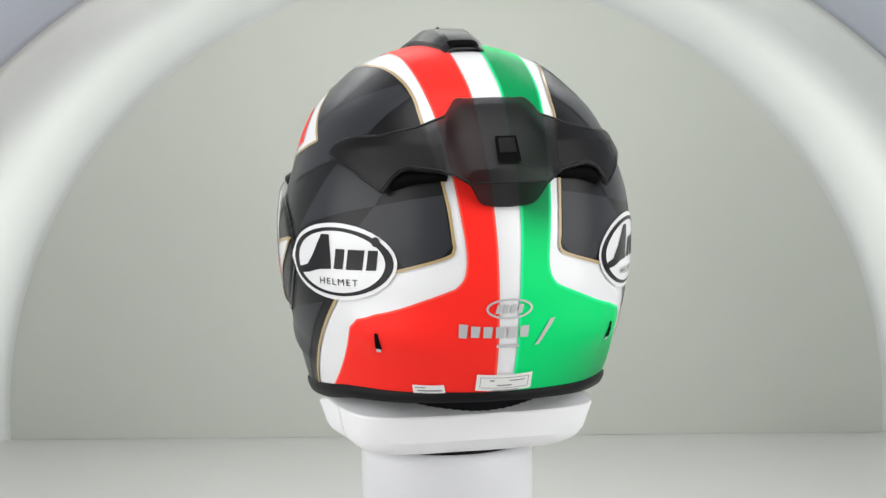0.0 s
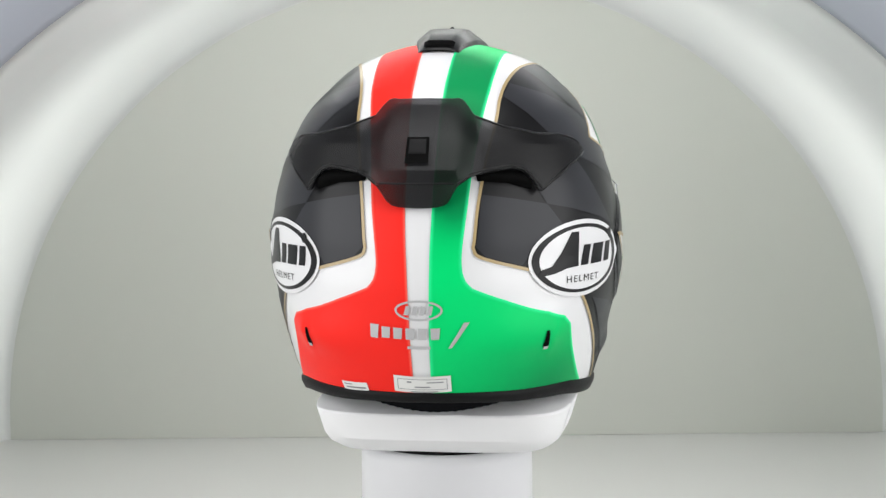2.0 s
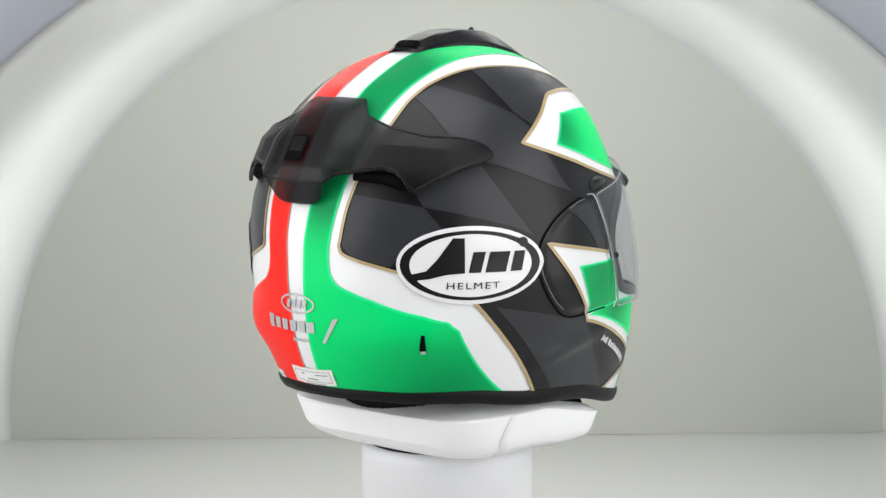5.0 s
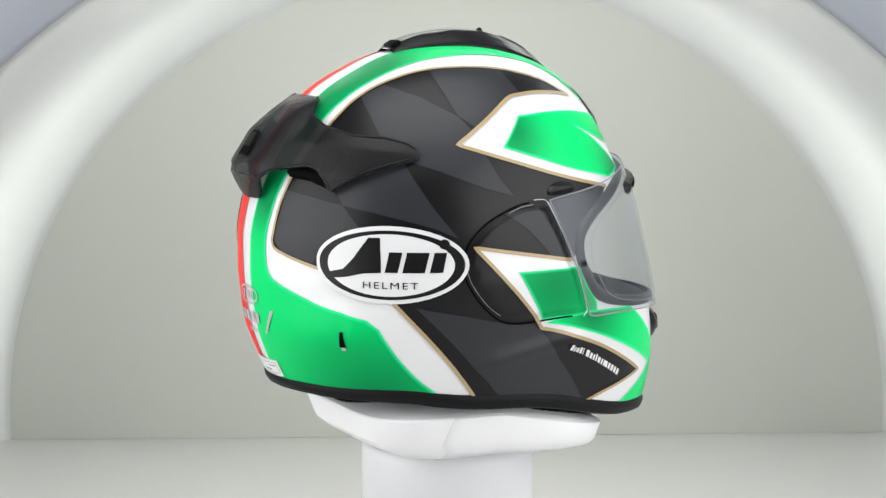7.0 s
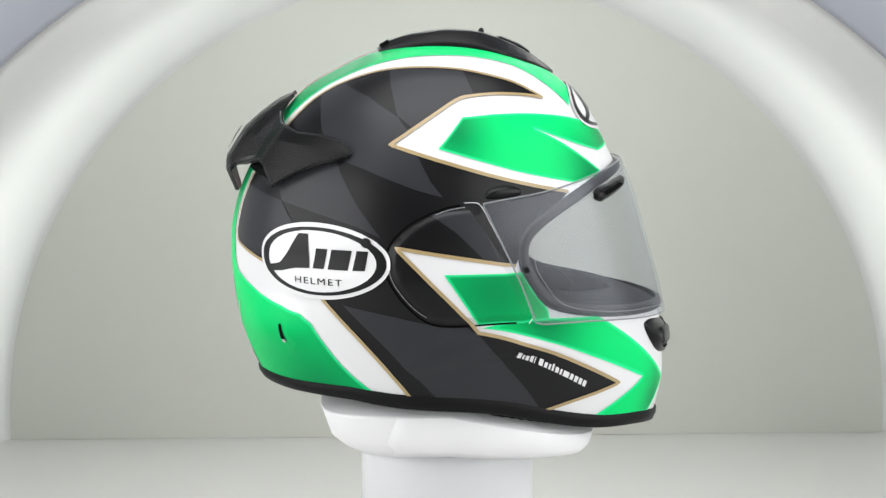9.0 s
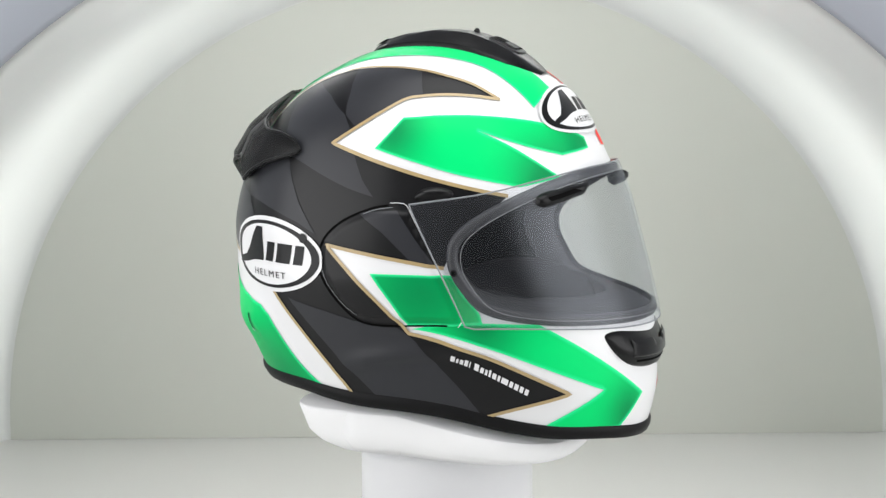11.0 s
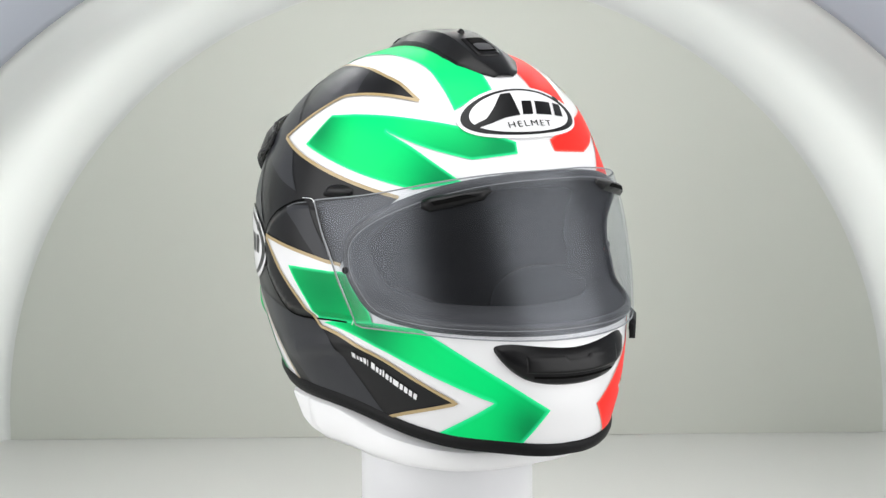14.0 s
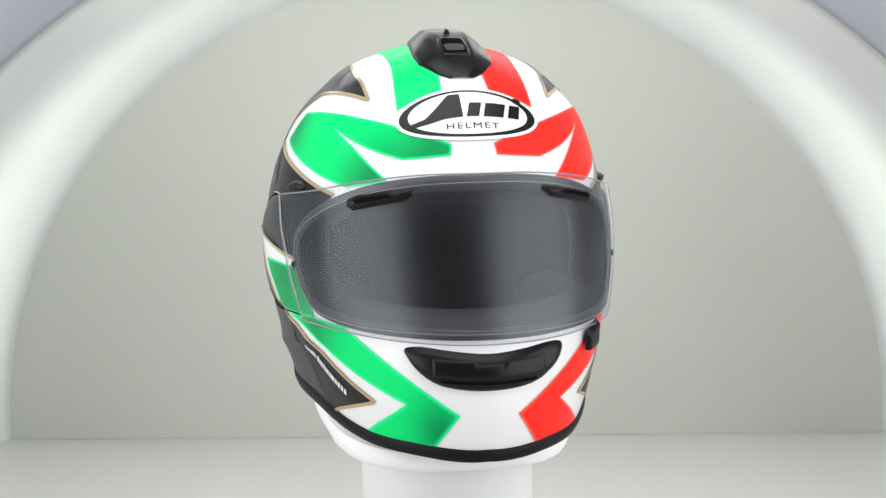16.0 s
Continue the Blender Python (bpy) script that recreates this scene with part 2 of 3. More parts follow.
def curve(pts, closed=False, n=6):
    """A smooth line through the points."""
    out, k = [], len(pts)
    for i in range(k if closed else k - 1):
        p0, p1, p2, p3 = (pts[(i + j) % k] if closed else pts[min(max(i + j, 0), k - 1)] for j in (-1, 0, 1, 2))
        for s in (j / n for j in range(n)):
            out.append(tuple(0.5 * (2 * b + (c - a) * s + (2 * a - 5 * b + 4 * c - d) * s * s + (3 * b - a - 3 * c + d) * s ** 3) for a, b, c, d in zip(p0, p1, p2, p3)))
    return out if closed else out + [tuple(pts[-1])]


POD = curve([(110.1, -5.4), (108, 1.3), (101.6, 7.1), (92.6, 11.2), (84, 12.4)]) + curve([(79.6, 11.2), (70.8, -6.9), (63.0, -23.6)], n=8) + curve([(67.5, -24.8), (85.3, -25.0), (96.4, -23.8), (103.5, -18.4), (108.5, -11.3)])


def shape(d, lift=0.0, bare=False, cover=True):
    """Points of the helmet's skin in the directions d, raised by lift metres, and their normals."""
    lo, hi = np.full(d.shape[:-1], 0.02), np.full(d.shape[:-1], 0.26)
    for _ in range(34):
        m = (lo + hi) / 2
        out = outside(CORE + d * m[..., None])
        hi, lo = np.where(out, m, hi), np.where(out, lo, m)
    if not bare:
        az, el = azel(d)
        az = np.abs(az)
        pod = cover * np.clip(edge_gap(POD, az, el) / 3.0, 0, 1) * inside_poly(POD, az, el)
        lo = lo + 0.0022 * pod * pod * (3 - 2 * pod)
        # pressed ridges over the lower sides and the two swellings at the nape
        ridge = np.exp(-((el + 33 + 0.10 * (az - 75)) / 2.6) ** 2) * np.clip((az - 52) / 14, 0, 1) * np.clip((112 - az) / 14, 0, 1)
        nape = np.exp(-((az - 150) / 13) ** 2 - ((el + 23) / 6) ** 2)
        ledge = np.clip((az - 130) / 12.5, 0, 1) ** 2 * np.clip((146.5 - az) / 4.0, 0, 1) * np.exp(-((el + 24.2) / 4.6) ** 2)
        lo = lo + 0.0024 * ridge + 0.0050 * nape + 0.0024 * ledge
    return CORE + d * (lo + lift)[..., None]


def skin(d, lift=0.0):
    p = shape(d, lift)
    t1 = np.cross(d, np.array([0.12, 0.31, 0.94]))
    t1 /= np.linalg.norm(t1, axis=-1, keepdims=True)
    t2 = np.cross(d, t1)
    a, b = d + 0.006 * t1, d + 0.006 * t2
    a, b = a / np.linalg.norm(a, axis=-1, keepdims=True), b / np.linalg.norm(b, axis=-1, keepdims=True)
    nrm = np.cross(shape(a) - shape(d), shape(b) - shape(d))
    nrm /= np.linalg.norm(nrm, axis=-1, keepdims=True)
    return p, nrm * np.sign((nrm * d).sum(-1, keepdims=True))


def dense(poly, step, closed=True):
    out = []
    for a, b in zip(poly, poly[1:] + (poly[:1] if closed else [])):
        k = max(1, int(math.ceil(math.hypot(b[0] - a[0], b[1] - a[1]) / step)))
        out += [(a[0] + (b[0] - a[0]) * i / k, a[1] + (b[1] - a[1]) * i / k) for i in range(k)]
    return out if closed else out + [poly[-1]]


def patch(name, outline, mat, parent, way=aim, lift=0.0003, step=1.8, fades=(), raise_by=None, label="", folds=(), smooth_normals=True, thick=0.0):
    """A piece of the helmet's skin inside the outline. fades: places (u, v, radius) where the sprayed tone is deep. raise_by(u, v, gap): how far it stands off."""
    from mathutils.geometry import delaunay_2d_cdt
    rim = dense(outline, step * 0.45)
    us, vs = np.array(rim).T
    gu, gv = np.meshgrid(np.arange(us.min(), us.max(), step), np.arange(vs.min(), vs.max(), step))
    gu, gv = gu.ravel() + 0.011 * step, gv.ravel() + 0.017 * step
    keep = inside_poly(outline, gu, gv) & (edge_gap(outline, gu, gv) > step * 0.9)
    pts = list(rim) + list(zip(gu[keep], gv[keep]))
    # a row of points close to the outline
    nx = np.roll(us, -1) - np.roll(us, 1)
    ny = np.roll(vs, -1) - np.roll(vs, 1)
    ln = np.maximum(np.hypot(nx, ny), 1e-9)
    for off in (0.25, 0.6):
        for s in (1, -1):
            iu, iv = us - s * ny / ln * step * off, vs + s * nx / ln * step * off
            ok = inside_poly(outline, iu, iv) & (edge_gap(outline, iu, iv) > step * off * 0.93)
            pts += list(zip(iu[ok], iv[ok]))
    k = len(rim)
    seams = [(i, (i + 1) % k) for i in range(k)]
    for fold in folds:
        row = dense(fold, step * 0.45, False)
        seams += [(len(pts) + i, len(pts) + i + 1) for i in range(len(row) - 1)]
        pts += row
    co, _, faces, _, _, _ = delaunay_2d_cdt([Vector(p) for p in pts], seams, [list(range(k))], 1, 1e-6)
    co = np.array([tuple(c) for c in co])
    d = way(co[:, 0], co[:, 1])
    gap = edge_gap(outline, co[:, 0], co[:, 1])
    up = np.full(len(co), lift) if raise_by is None else lift + raise_by(co[:, 0], co[:, 1], gap)
    p, nrm = skin(d, up)
    me = bpy.data.meshes.new(name)
    tri = [tuple(f) for f in faces]
    me.from_pydata([tuple(q) for q in p], [], tri)
    me.update()
    # faces look outwards
    if me.polygons and sum(Vector(pl.normal).dot(Vector(nrm[pl.vertices[0]])) for pl in me.polygons) < 0:
        me.flip_normals()
    metres = 0.00225 if step > 0.5 else 1.0
    for key, vals in (("edge", gap * metres), ("fade", sum((np.exp(-((co[:, 0] - f[0]) ** 2 + (co[:, 1] - f[1]) ** 2) / f[2] ** 2) for f in fades), np.zeros(len(co))).clip(0, 1))):
        me.attributes.new(key, "FLOAT", "POINT").data.foreach_set("value", vals.astype(np.float32))
    for pl in me.polygons:
        pl.use_smooth = True
    if folds:
        me.set_sharp_from_angle(angle=radians(16))
    if smooth_normals and raise_by is None:
        me.normals_split_custom_set_from_vertices([tuple(q) for q in nrm])
    me.materials.append(mat)
    ob = new(name, me)
    ob.parent, ob.location = parent, (0, 0, BASE)
    if thick:
        mod = ob.modifiers.new("thickness", "SOLIDIFY")
        mod.thickness, mod.offset = thick, -1
    if label:
        tagged(ob, label)
    return ob


def stroke(name, line, width, mat, parent, way=aim, lift=0.0006, closed=False, step=1.0, height=0.0, label=""):
    """A painted line, or with height a raised bead, that follows the skin."""
    pts = dense(line, step, closed)
    u, v = np.array(pts).T
    p, nrm = skin(way(u, v), lift(u, v) if callable(lift) else np.full(len(pts), lift))
    if closed:
        tan = np.roll(p, -1, 0) - np.roll(p, 1, 0)
    else:
        tan = np.gradient(p, axis=0)
    tan /= np.maximum(np.linalg.norm(tan, axis=1, keepdims=True), 1e-9)
    side = np.cross(tan, nrm)
    w = width / 2
    if height:
        cols = [p + side * (w * math.cos(a)) + nrm * (height * math.sin(a)) for a in np.linspace(0, math.pi, 7)]
    else:
        cols = [p - side * w, p + side * w]
    rings = list(zip(*[[tuple(q) for q in c] for c in cols]))
    if closed:
        rings.append(rings[0])
    bm = loft(rings, closed=False)
    bmesh.ops.remove_doubles(bm, verts=bm.verts, dist=1e-7)
    ob = part(name, bm, mat, parent, label)
    ob.location = (0, 0, BASE)
    me = ob.data
    if sum(Vector(pl.normal).dot(Vector(pl.center) - Vector(CORE)) for pl in me.polygons) < 0:
        me.flip_normals()
    return ob


def frame_at(az, el, turn=0.0):
    """A drawing plane that touches the skin at az, el: maps plane metres to directions."""
    d0 = aim(np.array([az], float), np.array([el], float))
    p, nrm = skin(d0)
    p, nrm = p[0], nrm[0]
    right = np.cross(np.array([0, 0, 1.0]), nrm)
    right /= np.linalg.norm(right)
    up = np.cross(nrm, right)
    c, s = math.cos(math.radians(turn)), math.sin(math.radians(turn))
    right, up = c * right + s * up, -s * right + c * up

    def way(u, v):
        q = p + np.asarray(u)[..., None] * right + np.asarray(v)[..., None] * up - CORE
        return q / np.linalg.norm(q, axis=-1, keepdims=True)
    return way


def flip_side(pts, side):
    return [(side * a, b) for a, b in pts]


def oval(a, b, n=48, x=0.0, y=0.0):
    return [(x + a * math.cos(2 * math.pi * i / n), y + b * math.sin(2 * math.pi * i / n)) for i in range(n)]


def letters(name, text, width, mat, parent, way, x, y, lift):
    """Words in the built-in font, laid on the skin."""
    cu = bpy.data.curves.new(name, "FONT")
    cu.body, cu.align_x, cu.align_y, cu.size, cu.space_character = text, "CENTER", "CENTER", 1.0, 1.25
    ob = new(name, cu)
    me = bpy.data.meshes.new_from_object(ob.evaluated_get(bpy.context.evaluated_depsgraph_get()))
    bpy.data.objects.remove(ob)
    co = np.array([tuple(v.co) for v in me.vertices])
    k = width / (co[:, 0].max() - co[:, 0].min())
    p, _ = skin(way(x + co[:, 0] * k, y + co[:, 1] * k * 0.72), np.full(len(co), lift))
    for v, q in zip(me.vertices, p):
        v.co = q
    if me.polygons and sum(Vector(pl.normal).dot(Vector(pl.center) - Vector(CORE)) for pl in me.polygons) < 0:
        me.flip_normals()
    me.materials.clear()
    me.materials.append(mat)
    ob = new(name, me)
    ob.parent, ob.location = parent, (0, 0, BASE)
    return ob


# ------------------------------------------------------------ helmet outlines (az, el in degrees, wearer's right side)
PORT_HALF = [(0, 19.6), (13.6, 19.3), (26, 18.0), (38, 15.4), (50, 11.2), (60, 6.0), (65.5, 0.5), (66.0, -6.5), (62.5, -13), (56, -19.0), (42, -20.6), (18, -20.2), (0, -20.0)]
PORT = curve(PORT_HALF + [(-a, e) for a, e in PORT_HALF[-2:0:-1]], True, 4)
BLACK_TOP = curve([(43.5, 46.2), (53.8, 53.0), (66, 57.0), (81, 60.3), (98, 61.6), (117, 60.5), (132, 57.2), (144, 51.3), (151.5, 44.2), (155.5, 36.8), (160, 27), (162.5, 20.0), (164.8, 11.0), (166.0, 2.6), (166.2, 0.2), (164.0, -2.0), (152, -5.6), (140, -9.0)])
BLACK_OUT = BLACK_TOP + [(130.6, -15.2), (105.2, -44.8)]
BLACK_LOW = [(54.5, -47.4), (30.8, -37.1), (81.0, -27.8), (84.0, -24.2), (106.7, -0.3), (69.0, -7.2)]
BLACK_UP = curve([(48.0, 14.8), (56, 16.8), (74, 21.6), (92, 26.2), (111.0, 30.8)], n=4) + curve([(111.0, 30.8), (98.5, 39.8), (86.5, 47.3), (78, 48.9), (67, 49.2), (55, 48.2), (43.5, 46.2)], n=4)[1:-1]
GREEN_FORE = [(94.0, 30.4), (84.6, 40.8)] + curve([(72, 41.6), (60, 41.4), (47, 40.2), (30, 37.4), (12, 32.6)], n=4) + [(7.4, 31.0), (7.8, 27.2), (24.2, 26.0)] + curve([(24.2, 26.0), (38, 29.8), (55.5, 36.0)], n=4)[1:] + curve([(55.5, 36.0), (43.5, 30.0), (28.0, 19.2)], n=4)[1:] + curve([(43.5, 17.2), (60, 21.5), (78, 26.4)], n=3)
GREEN_POD = [(92.4, -8.7), (66.5, -9.4), (63.5, -14.5), (58, -20.5), (57, -23.4), (66, -25.0), (81.2, -25.3)]
GREEN_CHIN = [(80.4, -26.4), (63, -23.8), (41.0, -21.9), (7.2, -35.0), (13.8, -42.4), (37.0, -46.2), (21.2, -35.1), (24, -34.8)]
STRIPE_IN = [(7.0, 49.5), (6.4, 56), (5.6, 66), (5.0, 80), (4.9, 95), (4.8, 110), (4.4, 128), (4.1, 140), (3.4, 169), (2.9, 181), (2.5, 193), (2.2, 205), (1.9, 217)]
STRIPE_OUT = [(21.0, 46.0), (20.2, 57), (19.2, 68), (19.4, 80), (19.2, 95), (18.7, 108), (17.9, 120), (16.8, 132), (15.4, 143), (13.6, 158), (12.2, 170), (11.0, 179), (10.8, 184), (11.6, 187.6), (14.0, 190.4)]
BOTTOM = [(0, -41.6), (17, -42.6), (36, -45.8), (55, -47.3), (80, -46.9), (105, -44.9), (118, -43.0), (129, -41.0), (150, -38.6), (165, -36.9), (180, -36.2)]


def bottom_el(az):
    a, e = np.array(curve(BOTTOM, n=8)).T
    return np.interp(np.abs((np.asarray(az) + 180) % 360 - 180), a, e)


def build_shell(helmet):
    na = 300
    az = np.linspace(-180, 180, na, endpoint=False)
    ne = 105
    for name, mat, scale, lift, label in (("shell", WHITE, 1.0, 0.0, "white lacquered outer shell"), ("lining", LINER, 0.80, 0.0, "dark fabric lining inside")):
        t = np.linspace(0, 1, ne)[1:]
        A, T = np.meshgrid(az, t)
        E = 90 + (bottom_el(A) - 90) * T
        p = shape(aim(A, E), cover=False)
        p = CORE + (p - CORE) * scale
        me = bpy.data.meshes.new(name)
        top = CORE + (shape(aim(np.array([0.0]), np.array([90.0])))[0] - CORE) * scale
        verts = [tuple(top)] + [tuple(q) for q in p.reshape(-1, 3)]
        gone = inside_poly(PORT, A, E).ravel()
        faces = []
        for j in range(ne - 2):
            for i in range(na):
                q = (j * na + i, j * na + (i + 1) % na, (j + 1) * na + (i + 1) % na, (j + 1) * na + i)
                if not any(gone[k] for k in q):
                    faces.append(tuple(k + 1 for k in q)[::-1])
        faces += [(0, 1 + (i + 1) % na, 1 + i)[::-1] for i in range(na)]
        me.from_pydata(verts, [], faces)
        me.update()
        for pl in me.polygons:
            pl.use_smooth = True
        me.materials.append(mat)
        ob = new(name, me)
        ob.parent, ob.location = helmet, (0, 0, BASE)
        tagged(ob, label)
    # the wall of the eye port, from the skin in to the lining
    u, v = np.array(dense(PORT, 2.0)).T
    rings = []
    for s, up, spread in ((1.0, -0.0005, 1.0), (0.97, 0, 0.985), (0.90, 0, 0.975), (0.80, 0, 0.975), (0.78, 0, 1.06)):
        q = shape(aim(u * spread, v * spread), np.full(len(u), up))
        rings.append([tuple(x) for x in CORE + (q - CORE) * s])
    ob = part("port_wall", loft(rings), CHIN_PAD, helmet, "grey padded inner edge of the eye port")
    ob.location = (0, 0, BASE)
    stroke("port_seal", PORT, 0.0078, SEAL, helmet, lift=0.0002, closed=True, height=0.0030, label="dark grey rubber eye port seal")
    # rubber round the lower edge and the neck roll
    a = np.linspace(-180, 180, 180, endpoint=False)
    e = bottom_el(a)
    prof = ((0.6, 0.0004), (0.4, 0.0022), (-0.6, 0.0030), (-2.4, 0.0026), (-3.4, 0.0004), (-3.8, -0.004), (-3.6, -0.016), (-1.5, -0.024))
    slim = 0.62 + 0.38 * np.clip(np.abs(a) / 100, 0, 1) - 0.24 * np.clip((np.abs(a) - 120) / 50, 0, 1)
    rings = [[tuple(x) for x in shape(aim(a, e + de * slim), np.full(180, up), True)] for de, up in prof]
    ob = part("edge_trim", loft(rings), TRIM, helmet, "black rubber lower edge trim")
    ob.location = (0, 0, BASE)
    rings = []
    for t, grow in ((0.0, 0.0), (0.25, 0.003), (0.6, 0.004), (1.0, 0.001)):
        row = []
        for i in range(360):
            c, q = math.cos(2 * math.pi * i / 360), math.sin(2 * math.pi * i / 360)
            rib = 0.0005 * math.cos(i * math.pi / 2) * (0.2 < t < 0.9)
            x, y = (0.0795 + grow + rib) * c, -0.0095 + (0.0925 + grow + rib) * q
            row.append((x, y, (1 - t) * (-0.176 + 0.155 * y) + t * (-0.1860 + 0.19 * min(y, 0.0))))
        rings.append(row)
    ob = part("neck_roll", loft(rings), LINER, helmet, "black ribbed neck roll")
    ob.location = (0, 0, BASE)


def build_pads(helmet):
    for s in (1, -1):
        rings = []
        for i in range(1, 16):
            t = math.pi * i / 16
            r, y = math.sin(t) ** 0.6, -0.038 - 0.060 * math.cos(t)
            rings.append([(s * (0.078 - 0.10 * (y + 0.03) ** 2 / 0.02 + 0.020 * r * math.cos(2 * math.pi * j / 24)), y, -0.130 + 0.038 * r * math.sin(2 * math.pi * j / 24)) for j in range(24)])
        pad = part("cheek_pad", loft(rings, cap_first=True, cap_last=True), PAD, helmet, "grey fabric cheek pad")
        pad.location = (0, 0, BASE)


def build_logo(helmet, az, el, a, b, turn):
    """A white oval plate with a black ring, dark slanted shapes and one small word."""
    way = frame_at(az, el, turn)
    patch("logo_plate", oval(a, b), WHITE, helmet, way, 0.0012, 0.004, label="white oval badge with a black ring")
    patch("logo_ring", oval(a * 0.945, b * 0.885), BLACK, helmet, way, 0.0014, 0.004)
    patch("logo_field", oval(a * 0.81, b * 0.795), WHITE, helmet, way, 0.0016, 0.004)
    k = a / 0.0535
    h = b / 0.0264
    # plain slanted shapes: a long footed wedge, three stout blocks and a dot
    bars = ([(-0.0385, -0.0105), (-0.0350, -0.0060), (-0.0270, -0.0040), (-0.0205, 0.0030), (-0.0120, 0.0150), (-0.0055, 0.0150), (-0.0050, -0.0050), (-0.0150, -0.0058), (-0.0250, -0.0085)],
            [(-0.0030, -0.0048), (0.0040, -0.0048), (0.0065, 0.0070), (-0.0005, 0.0070)],
            [(0.0065, -0.0048), (0.0185, -0.0048), (0.0210, 0.0070), (0.0090, 0.0070)],
            [(0.0212, -0.0048), (0.0285, -0.0048), (0.0305, 0.0070), (0.0237, 0.0070)],
            oval(0.0030, 0.0030, 14, 0.0290, 0.0120))
    for bar in bars:
        patch("logo_shape", [(1.20 * (x + 0.001) * k, (1.16 * y + 0.0010) * h) for x, y in bar], BLACK, helmet, way, 0.0019, 0.003)
    letters("word", "HELMET", 0.036 * k, BLACK, helmet, way, 0.001 * k, -0.0135 * h, 0.0020)


def build_paint(helmet):
    for side, colour, name in ((1, GREEN, "green"), (-1, RED, "red")):
        f = lambda pts: flip_side(pts, side)
        black = BLACK_OUT + [(80, -47.4)] + BLACK_LOW + curve([(66.5, -2), (61.5, 5.5), (56, 9)], n=3) + BLACK_UP
        patch("black_panel", f(black), BLACK, helmet, lift=0.00025, label="glossy black side panel")
        patch("visor_cover", f(POD), BLACK, helmet, lift=0.0002, step=1.2, label="painted round cover of the visor hinge")
        patch("white_panel", f([(80.4, -26.6), (84.4, -24.2), (106.9, -0.2), (69.0, -7.0), (63.6, -23.6)]), WHITE, helmet, lift=0.0005, step=0.9)
        for chk in CHECKS:
            patch("charcoal_check", f(chk), CHARCOAL, helmet, lift=0.0006, step=1.2, label="charcoal slanted check")
        stroke("gold_line", f(BLACK_TOP), 0.0021, GOLD, helmet, lift=0.0009)
        stroke("gold_line", f([(130.6, -15.2), (105.2, -44.9)]), 0.0024, GOLD, helmet, lift=0.0009)
        stroke("gold_line", f(BLACK_LOW), 0.0024, GOLD, helmet, lift=0.0011)
        stroke("gold_line", f(BLACK_UP + [(43.5, 46.2)]), 0.0024, GOLD, helmet, lift=0.0009)
        patch(name + "_panel", f(GREEN_FORE), colour, helmet, lift=0.0005, fades=[(side * 88, 36, 12), (side * 34, 19, 13), (side * 12, 28, 13)] if side > 0 else [])
        patch(name + "_panel", f(GREEN_POD), colour, helmet, lift=0.0009, step=0.9, fades=[(side * 76, -13, 26)] if side > 0 else [])
        patch(name + "_panel", f(GREEN_CHIN), colour, helmet, lift=0.0005, fades=[(side * 12, -39, 7), (side * 58, -24, 12)] if side > 0 else [])
        back = [to_top(a, e) for a, e in [(158, -12.9), (144.5, -17.4), (138.0, -19.6), (134.8, -22.4), (117.0, -43.4), (135, -41), (150, -39), (165, -37.3)]]
        stripe = curve(STRIPE_OUT, n=3)[:-1] + back + curve(STRIPE_IN, n=2)[::-1]
        patch(name + "_stripe", f(stripe), colour, helmet, aim_top, 0.0005, fades=[(side * 9, 139, 22), (side * 8, 120, 14), (side * 29, 230, 24), (side * 9, 168, 9)] if side > 0 else [])
        build_logo(helmet, side * 131.3, -4.9, 0.0535, 0.0258, -1.5 * side)
    build_logo(helmet, 0, 41.0, 0.0525, 0.0205, 0)


CHECKS = [
    [(150.4, 44.6), (143.4, 50.3), (125.2, 46.5), (110.2, 40.2), (104.6, 34.9), (110.8, 31.2), (101.1, 27.7), (96.7, 20.1), (92.4, 15.0), (101.4, 17.2), (110.4, 20.1), (119.7, 23.0), (128.5, 25.1), (132.5, 28.6), (137.0, 32.0), (143.1, 38.7)],
    [(123.9, 58.7), (115.3, 48.6), (110.2, 40.4), (103.4, 36.6), (98.5, 40.0), (86.5, 47.6), (77.8, 49.4), (79.3, 54.4), (80.6, 59.8), (98, 61.0), (112.8, 60.2)],
    [(147.2, 15.6), (138.0, 21.0), (129.3, 25.2), (127.0, 22.7), (118.6, 11.2), (111.4, 2.4), (118.4, 5.4), (126.8, 7.6), (135.6, 9.6), (144.4, 11.1)],
    [(163.6, 14.0), (154.6, 12.8), (144.4, 11.1), (139.0, 5.0), (148.8, 0.4), (153.0, -4.6), (163.0, -1.9), (165.6, 0.8), (164.6, 7.6)],
    [(97, 10), (88.5, 4.0), (82, -2.4), (79.5, -5), (72, -6.4), (78, 2), (84, 11)],
    [(124.1, -17.2), (120.6, -18.2), (108.8, -21.0), (99.7, -23.6), (90, -25.8), (85.0, -26.0), (79.9, -29.4), (70.2, -37.9), (56.4, -46.9), (80.0, -46.6), (95.9, -45.4), (106.6, -35.9), (115.2, -26.8)],
]


